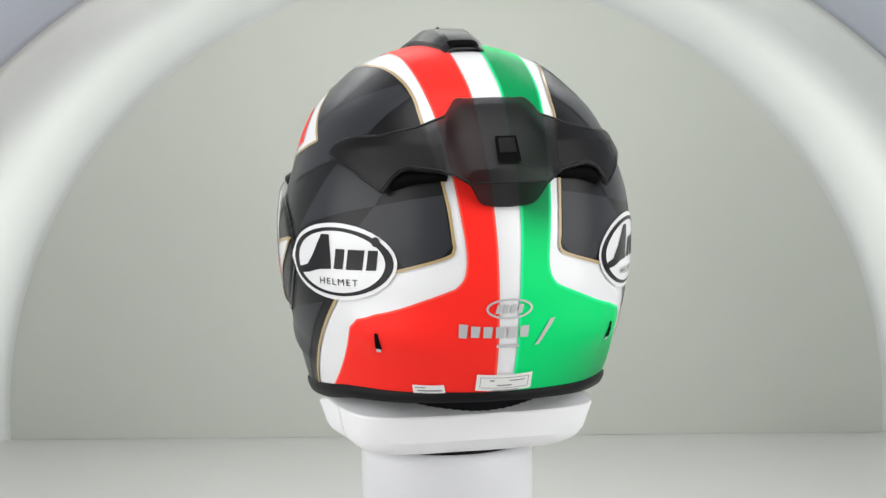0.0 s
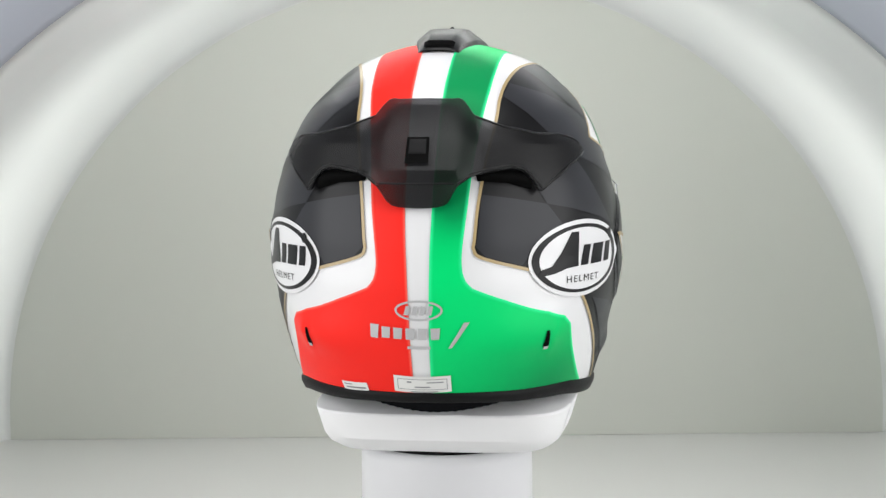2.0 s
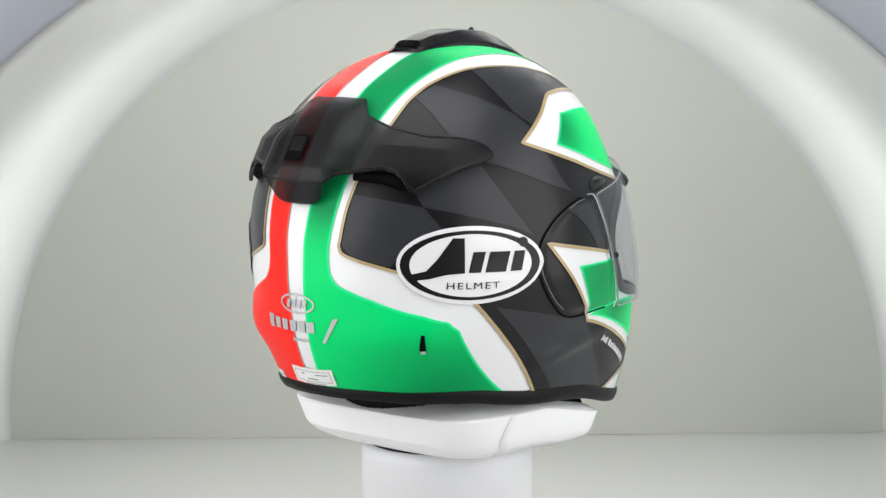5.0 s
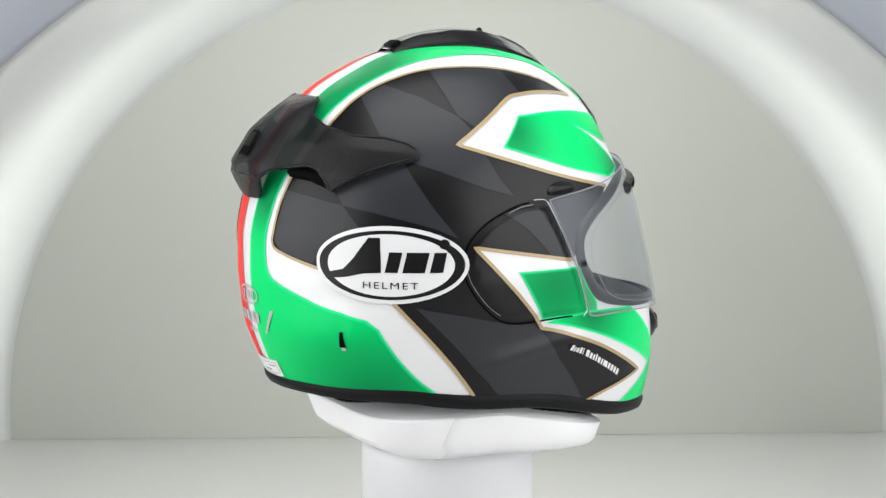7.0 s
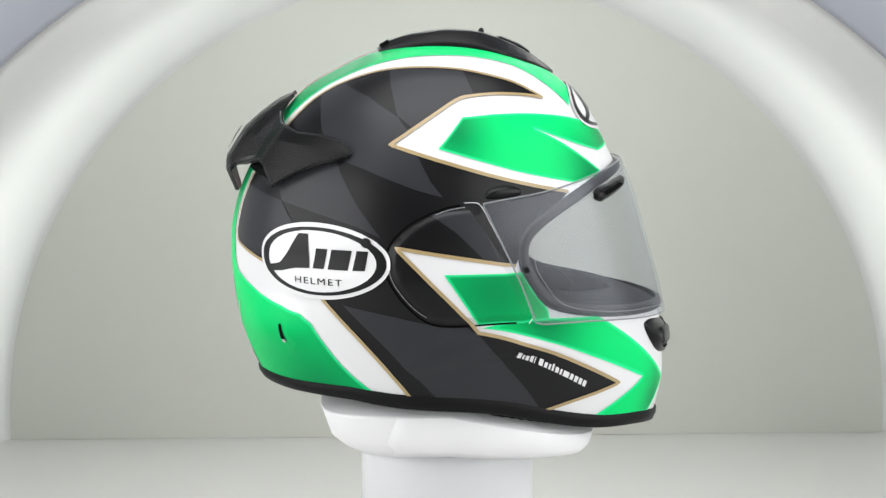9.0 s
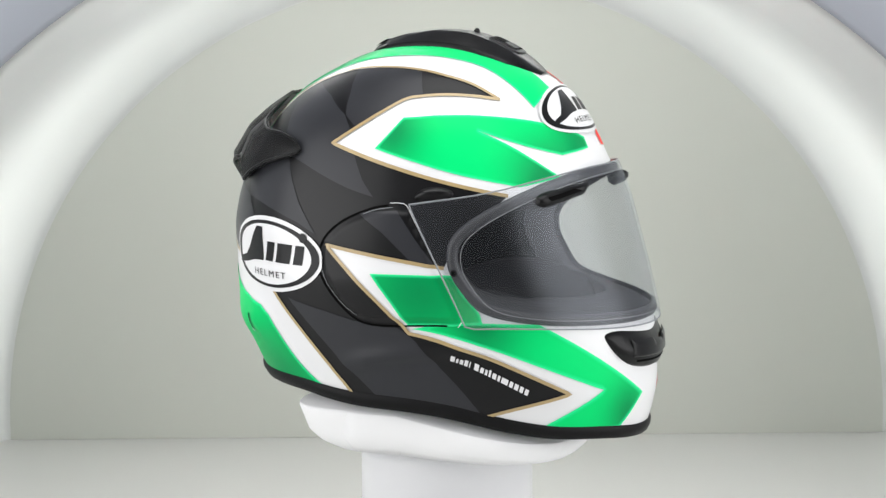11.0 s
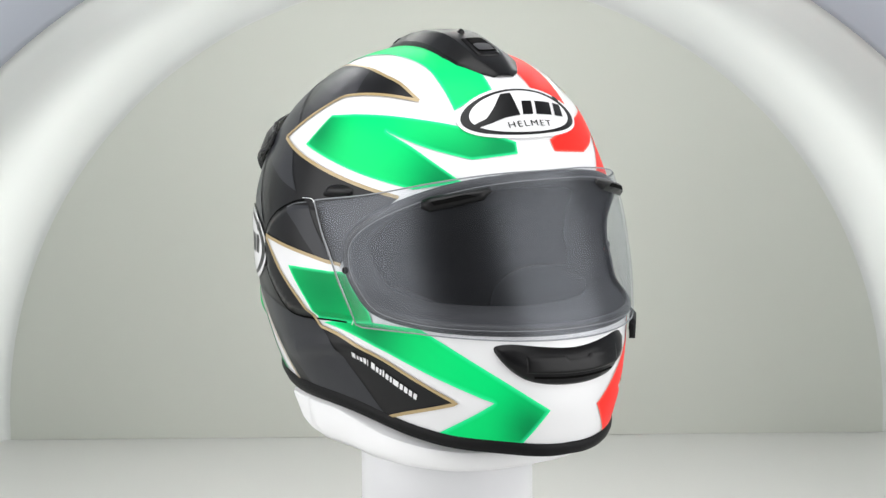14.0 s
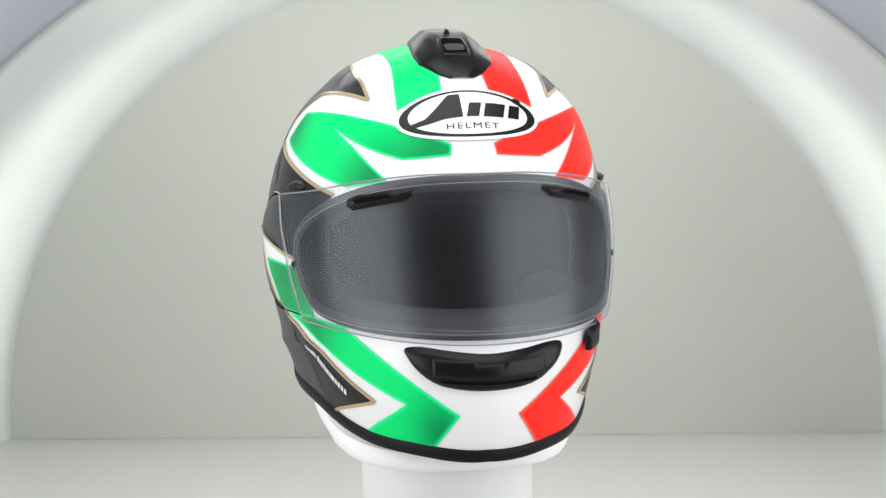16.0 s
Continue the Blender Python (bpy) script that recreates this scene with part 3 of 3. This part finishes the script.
def build_visor(helmet):
    top = [(0, 20.9), (17, 20.7), (35, 18.9), (55, 15.8), (72, 13.9), (79.8, 12.8)]
    side = [(79.6, 11.8), (70.8, -6.9), (62.6, -23.8)]
    low = [(60, -24.2), (42, -22.3), (18, -21.5), (0, -21.3)]
    half = curve(top, n=4) + curve(side, n=4) + curve(low, n=4)
    outline = half + [(-a, e) for a, e in half[-2:0:-1]]

    def stand(u, v, gap):
        return 0.0030 + 0.0026 * np.clip((82 - np.abs(u)) / 34, 0, 1)
    glass = patch("visor", outline, VISOR, helmet, lift=0.0, step=3.0, raise_by=stand, label="clear face shield", thick=0.0018)
    glass.visible_shadow = False
    for s in (1, -1):
        # the glint along the visor's side edge is painted as a white bead
        stroke("visor_edge", flip_side(curve([(86, 13.2), (81.6, 13.1), (79.8, 11.2)], n=3) + curve([(79.6, 10.8), (70.8, -6.9), (63.4, -22.4)], n=5)[1:] + [(64.6, -24.4)], s), 0.00045, VISOR_EDGE, glass, lift=0.0040, height=0.0005, label="visor edge with its glint painted white")
        stroke("pod_gap", flip_side(curve([(87, 12.6), (92.6, 11.4), (101.6, 7.3), (108, 1.4), (110.2, -5.4), (108.6, -11.4), (103.6, -18.6), (96.4, -24.1), (85.3, -25.4), (68, -25.0)], n=5), s), 0.0013, DARK, helmet, lift=0.0010, label="dark gap round the visor cover")
        # two flat grey arcs paint the highlight on the cover's rim
        for arc in ([(109.2, -6.2), (107.4, -11.4), (102.6, -18.0), (98.0, -21.6)], [(95, 9.6), (90.5, 11.2), (85.5, 12.0)]):
            stroke("cover_glint", flip_side(curve(arc, n=5), s), 0.00045, VISOR_GRIP, helmet, lift=0.0012, label="highlight painted along the hinge cover edge")
        # small brow vents on the visor
        brow = flip_side([(40.5, 13.4), (38, 14.5), (27, 16.2), (20.4, 16.8), (19.4, 15.6), (22.4, 13.2), (38, 10.2), (40.5, 11.2)], s)
        v = patch("brow_vent", brow, VENT, glass, lift=0.0056, step=1.0, raise_by=lambda u, w, g: 0.0035 * np.clip(g / 1.0, 0, 1), label="small black visor vent")
        # the slot is a black patch that paints its inner shade
        slot = flip_side([(37.5, 12.9), (27.5, 14.8), (24.5, 14.0), (36.5, 11.8)], s)
        patch("vent_slot", slot, DARK, v, lift=0.0094, step=1.0).location = (0, 0, 0)
        v.location = (0, 0, 0)
        knob = stroke("visor_peg", oval(0.8, 0.8, 20, s * 66, -8.4), 0.0016, VENT, glass, lift=0.0025, closed=True, step=0.4, height=0.0022, label="black pin-lock peg")
        knob.location = (0, 0, 0)
        cap = patch("peg_cap", oval(0.9, 0.9, 20, s * 66, -8.4), DARK, glass, lift=0.0042, step=0.5)
        cap.location = (0, 0, 0)
        ear = flip_side(curve([(78.0, 14.6), (76.6, 17.8), (71, 18.8), (66, 17.4), (67, 15.0)], True, 4), s)
        patch("hinge_cap", ear, BLACK, helmet, lift=0.0006, step=1.2, raise_by=lambda u, w, g: 0.004 * np.clip(g / 1.6, 0, 1), label="small black hinge cap")
    for ob in glass.children:
        ob.location = (0, 0, 0)
    stroke("visor_rim", outline, 0.0010, VISOR_GRIP, glass, lift=0.0050, closed=True, height=0.0005, label="thin cut edge of the visor").location = (0, 0, 0)
    # the bright line round the pinlock edge is a highlight painted in grey
    stroke("pinlock_highlight", [(a * 0.965, e * 0.945 - 0.3) for a, e in PORT], 0.0004, VISOR_GRIP, glass, lift=0.0060, closed=True, label="fine pinlock edge line with its highlight painted in").location = (0, 0, 0)
    # lever at the lower left corner of the visor
    lever = patch("visor_lever", flip_side([(37.5, -21.2), (32.5, -22.6), (31, -23.6), (31, -27.4), (37.5, -27.0)], -1), VENT, helmet, lift=0.0030, step=0.9, raise_by=lambda u, w, g: 0.0048 * np.clip(g / 0.5, 0, 1), label="black visor opening lever")


def build_vents(helmet):
    # top vent: a long faceted cowl with an intake at the front
    right = [(3.5, 54.6), (7.0, 57.2), (11.2, 64.0), (11.9, 71), (11.2, 80), (9.8, 91), (8.4, 99), (7.1, 105), (6.2, 110.4)]
    outline = right + [(-a, e) for a, e in right[::-1]]

    wide = np.array(right)

    def cowl(u, v, gap):
        half = np.interp(v, wide[:, 1], wide[:, 0])
        high = np.interp(v, [54, 59, 66, 74, 80, 90, 100, 106, 111], [0.0014, 0.0030, 0.0056, 0.0082, 0.0098, 0.0096, 0.0078, 0.0056, 0.0018])
        flat = np.minimum(5.4, half * 0.5)
        slope = np.clip((half - np.abs(u)) / np.maximum(half - flat, 0.5), 0, 1)
        return 0.0004 + high * (0.22 * np.clip(gap / 0.5, 0, 1) + 0.78 * slope)
    folds = [[(s * 5.4, 64), (s * 5.4, 104)] for s in (1, -1)] + [[(9.5, 66), (-9.5, 66)], [(7.0, 104.5), (-7.0, 104.5)]]
    cap = patch("top_vent", outline, VENT, helmet, aim_top, 0.0, 1.2, raise_by=cowl, folds=folds, label="black faceted crown vent")
    over = lambda u, v, g: cowl(u, v, 9.0 + 0 * u)
    rim = patch("intake_rim", curve([(4.2, 65.0), (3.9, 72.6), (2.8, 74), (-2.8, 74), (-3.9, 72.6), (-4.2, 65.0), (-2.8, 63.4), (2.8, 63.4)], True, 3), VENT, cap, aim_top, 0.0, 0.7, raise_by=lambda u, v, g: over(u, v, g) + 0.0013 * np.clip(g / 0.45, 0, 1))
    rim.location = (0, 0, 0)
    # no hole is cut: a black patch paints the shade in the mouth
    hole = patch("intake", curve([(3.3, 66.0), (3.0, 72), (2.2, 73), (-2.2, 73), (-3.0, 72), (-3.3, 66.0), (-2.4, 64.8), (2.4, 64.8)], True, 3), DARK, cap, aim_top, 0.0, 0.7, raise_by=lambda u, v, g: over(u, v, g) + 0.0016, label="dark intake mouth")
    hole.location = (0, 0, 0)
    plate = patch("intake_ramp", curve([(2.7, 66.6), (2.5, 69), (-2.5, 69), (-2.7, 66.6), (-2.2, 65.6), (2.2, 65.6)], True, 3), SEAL, cap, aim_top, 0.0, 0.7, raise_by=lambda u, v, g: over(u, v, g) + 0.0018)
    plate.location = (0, 0, 0)
    nub = patch("vent_slider", [(0.9, 78), (0.9, 80), (-0.9, 80), (-0.9, 78)], VENT, cap, aim_top, 0.0092, 0.4, raise_by=lambda u, v, g: 0.0036 * np.clip(g / 0.5, 0, 1), label="small ribbed slider")
    nub.location = (0, 0, 0)
    # the outlet's inner shade, painted as a black patch on the cowl
    slot = patch("outlet", [(4.6, 106.4), (4.4, 109.4), (-4.4, 109.4), (-4.6, 106.4)], DARK, cap, aim_top, 0.0, 0.8, raise_by=lambda u, v, g: 0.0010 + over(u, v, g), label="dark outlet slot")
    slot.location = (0, 0, 0)
    # chin vent
    half = [(0, -23.8), (10, -23.3), (17, -23.0), (21.2, -23.8), (20.6, -25.6), (17, -28.4), (11.5, -30.2), (0, -30.6)]
    out = half + [(-a, e) for a, e in half[-2:0:-1]]
    chin = patch("chin_vent", curve(out, True, 3), VENT, helmet, aim, 0.0, 1.2, raise_by=lambda u, v, g: 0.0035 * np.clip(g / 0.9, 0, 1) + 0.003 * np.exp(-((v + 26.4) / 1.5) ** 2) * np.clip(g / 2, 0, 1), label="black chin vent")
    bar = patch("shutter", [(14, -24.2), (14, -27.6), (-14, -27.6), (-14, -24.2), (-4, -24.2), (-3, -24.9), (3, -24.9), (4, -24.2)], VENT, chin, aim, 0.0056, 0.8, raise_by=lambda u, v, g: 0.0014 * np.clip(g / 0.5, 0, 1), label="sliding black shutter")
    bar.location = (0, 0, 0)
    # shade in the chin slot, painted black on the closed vent
    gap = patch("vent_slot", [(12, -28.3), (12, -28.7), (-12, -28.7), (-12, -28.3)], DARK, chin, aim, 0.0046, 0.6)
    gap.location = (0, 0, 0)


def build_spoiler(helmet):
    top = [(0, 42.2), (11.6, 41.8), (13.0, 41.0), (16.2, 36.0), (25, 32.4), (36, 30.4), (46, 30.8), (53, 29.8), (57.0, 27.0), (56.4, 25.4), (53, 23.8), (45, 20.8), (36.8, 16.4), (33.2, 14.2), (32.0, 14.6), (30.4, 17.2), (28.2, 19.3), (25, 20.2), (17, 19.0), (13, 17.4), (9.8, 15.2), (8.6, 13.4), (7.8, 12.0), (6.6, 11.1), (4.8, 10.7), (0, 10.5)]
    outline = top + [(-a, e) for a, e in top[-2:0:-1]]
    outline = [(180 + a, e) for a, e in outline]

    def stand(u, v, gap):
        a = np.abs(u - 180)
        mid = np.interp(v, [9, 11, 15.6, 18.6, 27, 38, 42.4], [0.0022, 0.0030, 0.0140, 0.0176, 0.0166, 0.0078, 0.0030])
        vane = np.interp(a, [11, 16, 28, 40, 50, 60], [0.0150, 0.0112, 0.0108, 0.0085, 0.0055, 0.0015]) * np.interp(v, [14, 18.5, 26.5, 32, 37], [0.55, 0.80, 1.0, 0.60, 0.42])
        k = np.clip((a - 9.6) / 6.5, 0, 1)
        return mid * (1 - k) + vane * k
    folds = [[(180 + s * a, e) for a, e in row] for s in (1, -1) for row in (
        [(10.4, 41.0), (9.6, 18.0)], [(16.5, 26.5), (30, 26.5), (44, 26.5), (55, 26.5)])]
    folds += [[(189.2, 15.6), (170.8, 15.6)]]
    wing = patch("rear_spoiler", outline, SMOKE, helmet, aim, 0.0008, 1.4, raise_by=stand, folds=folds, label="smoked translucent rear spoiler", thick=0.0026)
    sw = lambda u, v, g: stand(u, v, g) + 0.0006
    latch = patch("latch", [(182.9, 20.4), (182.9, 27.2), (177.1, 27.2), (177.1, 20.4)], DARK, wing, aim, 0.0020, 1.0, raise_by=sw, label="small black release latch")
    latch.location = (0, 0, 0)
    tongue = patch("latch_tongue", [(182.2, 22.8), (182.2, 26.6), (177.8, 26.6), (177.8, 22.8)], TRIM, wing, aim, 0.0023, 0.8, raise_by=lambda u, v, g: sw(u, v, g) + 0.0003 * np.clip(g / 0.5, 0, 1))
    tongue.location = (0, 0, 0)
    over = lambda u, v: stand(u, v, 0 * u) + 0.0006
    for s in (1, -1):
        for row in ([(55.4, 25.6), (53, 24.4), (45, 21.4), (36.8, 17.0), (33.2, 14.9), (31.0, 17.4), (28.4, 19.8), (25, 20.8), (17, 19.6), (13, 18.0), (9.8, 15.8)], [(55.5, 28.2), (52.6, 29.4), (46, 30.3), (36, 29.9), (25, 31.9), (16.4, 35.4)]):
            stroke("lip", [(180 + s * a, e) for a, e in row], 0.0016, VENT, wing, lift=over, step=0.6, height=0.0007, label="rounded edge of the spoiler").location = (0, 0, 0)
    stroke("lip", [(189.0, 15.9), (184, 15.9), (176, 15.9), (171.0, 15.9)], 0.0014, VENT, wing, lift=over, step=0.6, height=0.0006).location = (0, 0, 0)
    for s in (1, -1):
        # exhaust port, enlarged in black to paint the wing's shadow too
        ex = patch("exhaust_port", [(180 + s * 15, 20.4), (180 + s * 15.5, 17.6), (180 + s * 24, 17.0), (180 + s * 31, 15.0), (180 + s * 32, 20.4)], DARK, helmet, aim, 0.0006, 1.2, raise_by=lambda u, v, g: 0.006 * np.clip(g / 1.0, 0, 1), label="black exhaust port with the shadow under the spoiler painted in")


def build_rear_marks(helmet):
    for s in (1, -1):
        # slot drawn flat, the shade inside it painted black
        patch("exhaust_slot", flip_side([(144.3, -21.8), (145.3, -21.8), (146.0, -25.6), (145.7, -26.6), (144.2, -26.6), (144.1, -25.6)], s), DARK, helmet, lift=0.0009, step=0.6, label="narrow dark exhaust slot")
        patch("slot_lip", flip_side([(144.2, -26.0), (145.7, -26.0), (145.6, -26.9), (144.3, -26.9)], s), SILVER, helmet, lift=0.0012, step=0.6, label="pale slot lip")
    way = frame_at(180, -14.5)
    stroke("small_badge", oval(0.0150, 0.0062, 48), 0.0014, SILVER, helmet, way, 0.0012, True, 0.02)
    for x in (-0.008, -0.003, 0.002, 0.007):
        patch("badge_bar", [(x - 0.0018, -0.003), (x + 0.0012, -0.003), (x + 0.0026, 0.003), (x - 0.0002, 0.003)], SILVER, helmet, way, 0.0012, 0.002)
    way = frame_at(180, -20.2)
    # the model name as plain silver bars
    for i in range(6):
        x = -0.0335 + i * 0.0082
        h = 0.0042 if i else 0.0052
        patch("name_bar", [(x, -h / 1.1), (x + 0.0054, -h / 1.1), (x + 0.0062, h / 1.1), (x, h / 1.1)], SILVER, helmet, way, 0.0012, 0.003)
    patch("name_bar", [(0.0185, -0.0105), (0.0210, -0.0105), (0.0335, 0.0062), (0.0295, 0.0062)], SILVER, helmet, way, 0.0012, 0.003)
    patch("name_bar", [(-0.008, -0.0105), (0.007, -0.0105), (0.007, -0.0085), (-0.008, -0.0085)], SILVER, helmet, way, 0.0012, 0.003)
    way = frame_at(180, -33.4)
    tag = patch("paper_tag", [(-0.0190, -0.0064), (0.0190, -0.0064), (0.0190, 0.0064), (-0.0190, 0.0064)], PAPER, helmet, way, 0.0012, 0.004, label="small white printed tag")
    for x0, x1, y0, y1 in ((-0.0165, 0.0165, 0.0040, 0.0044), (-0.0165, 0.0165, -0.0040, -0.0036), (-0.0165, -0.0161, -0.0040, 0.0044), (0.0161, 0.0165, -0.0040, 0.0044), (-0.010, -0.007, 0.0014, 0.0026), (0.003, 0.014, 0.0014, 0.0022), (-0.005, 0.005, -0.0022, -0.0012), (-0.008, 0.010, -0.0060, -0.0052)):
        patch("print_bar", [(x0, y0), (x1, y0), (x1, y1), (x0, y1)], INK, tag, way, 0.0014, 0.004).location = (0, 0, 0)
    way = frame_at(-158.6, -36.0, 2)
    tag = patch("paper_tag", [(-0.0110, -0.0032), (0.0110, -0.0032), (0.0110, 0.0032), (-0.0110, 0.0032)], PAPER, helmet, way, 0.0012, 0.004, label="small white printed tag")
    for x0, x1, y0, y1 in ((-0.009, -0.002, 0.0010, 0.0018), (-0.008, 0.009, -0.0016, -0.0004)):
        patch("print_bar", [(x0, y0), (x1, y0), (x1, y1), (x0, y1)], INK, tag, way, 0.0014, 0.004).location = (0, 0, 0)
    # the maker's lettering on the lower sides, as white bars
    for s in (1, -1):
        e = lambda a: -33.3 - (67.6 - a) * 0.195
        at = 67.2
        for i, wide in enumerate((1.9, 1.2, 1.6, 1.6, 0.8, 0, 1.9, 1.5, 1.2, 1.1, 1.6, 1.2, 2.4, 1.5, 1.6, 1.5, 1.5)):
            if wide:
                a0, a1 = at, at - wide + 0.46
                top = 0.4 if i in (0, 3, 4, 6, 9) else 0.0
                patch("name_bar", flip_side([(a0, e(a0) - 1.4), (a0 - 0.35, e(a0) + top), (a1 - 0.35, e(a1) + top), (a1, e(a1) - 1.4)], s), WHITE, helmet, lift=0.0014, step=1.2)
            at -= wide or 0.8


def build_helmet():
    helmet = new("motorcycle_helmet")
    tagged(helmet, "glossy full-face helmet in black, green, white and red", "helmet")
    build_shell(helmet)
    build_pads(helmet)
    build_paint(helmet)
    build_visor(helmet)
    build_vents(helmet)
    build_spoiler(helmet)
    build_rear_marks(helmet)
    return helmet


def build_stand():
    ring = new("foam_ring")
    tagged(ring, "white wrapped foam ring under the helmet", "support ring")
    rows = []
    for z, x, yf, yb, tilt, n in ((-0.168, 0.060, -0.075, 0.055, 0.26, 2.6), (-0.1768, 0.085, -0.098, 0.083, 0.23, 2.6), (-0.1798, 0.0892, -0.1035, 0.0885, 0.22, 2.6), (-0.1812, 0.0897, -0.104, 0.0888, 0.21, 2.6), (-0.1990, 0.0850, -0.101, 0.083, 0.14, 2.6), (-0.2055, 0.0815, -0.098, 0.0755, 0.11, 2.6), (-0.2110, 0.0752, -0.088, 0.064, 0.07, 2.5), (-0.2130, 0.0640, -0.066, 0.050, 0.0, 2.6), (-0.2130, 0.030, -0.03, 0.03, 0, 2)):
        r = []
        for i in range(72):
            a = 2 * math.pi * i / 72
            c, s = math.cos(a), math.sin(a)
            e = n + 2.8 * max(s, 0.0) ** 0.5
            k = (abs(c) ** e + abs(s) ** e) ** (-1 / e)
            y = (yf + yb) / 2 + k * s * (yb - yf) / 2
            wave = 0.0016 * noise.noise(Vector((c * 2.2, s * 2.2, z * 22))) + 0.0016 * abs(noise.noise(Vector((c * 5, s * 5, z * 45))))
            r.append((k * c * (x + wave), y + wave * s, z + tilt * min(y, 0.0) + BASE))
        rows.append(r)
    # the wrapping sheet laps over the ring from the front
    lap = []
    for row in rows[2:7]:
        keep = [i for i in range(72) if row[i][1] < 0.046]
        keep = [i for i in keep if i >= 18] + [i for i in keep if i < 18]
        lap.append([(row[i][0] * 1.003, row[i][1] * 1.003, row[i][2] - 0.0003) for i in keep])
    flap = part("wrapping", loft(lap, closed=False), FOAM, ring, "white wrapping sheet folded round the foam")
    mod = flap.modifiers.new("thickness", "SOLIDIFY")
    mod.thickness, mod.offset = 0.0003, -1
    foam = part("foam", loft(rows, cap_first=True, cap_last=True), FOAM, ring)
    foam.data.set_sharp_from_angle(angle=radians(28))
    stand = new("turntable_pillar")
    tagged(stand, "round white acrylic pillar standing on the table", "pedestal")
    top = FLOOR - BASE

    def tube(rz):
        return loft([[(r * math.cos(2 * math.pi * i / 64), r * math.sin(2 * math.pi * i / 64), z) for i in range(64)] for r, z in rz], cap_first=True, cap_last=True)
    part("column", tube([(0.062, 0.0), (0.0615, top - 0.0095), (0.0608, top - 0.0030), (0.0570, top - 0.0016)]), PILLAR, stand)
    part("turning_disc", tube([(0.0566, top - 0.0017), (0.0568, top - 0.0009), (0.056, top - 0.0001)]), TRIM, stand, "thin dark turning disc")
    return ring


def motions(helmet, ring):
    rows = []
    for i in range(33):
        t = i * 0.5
        turn = 197.1888 - 11.43918 * t
        m = pose(0, 0, FLOOR - BASE, 0, 0, turn) @ pose(-0.0033, 0, 0, 0, 0, -2.2605)
        rows.append((t, m))
    walk(helmet, rows)
    walk(ring, rows)


build_studio()
HELMET = build_helmet()
RING = build_stand()
motions(HELMET, RING)
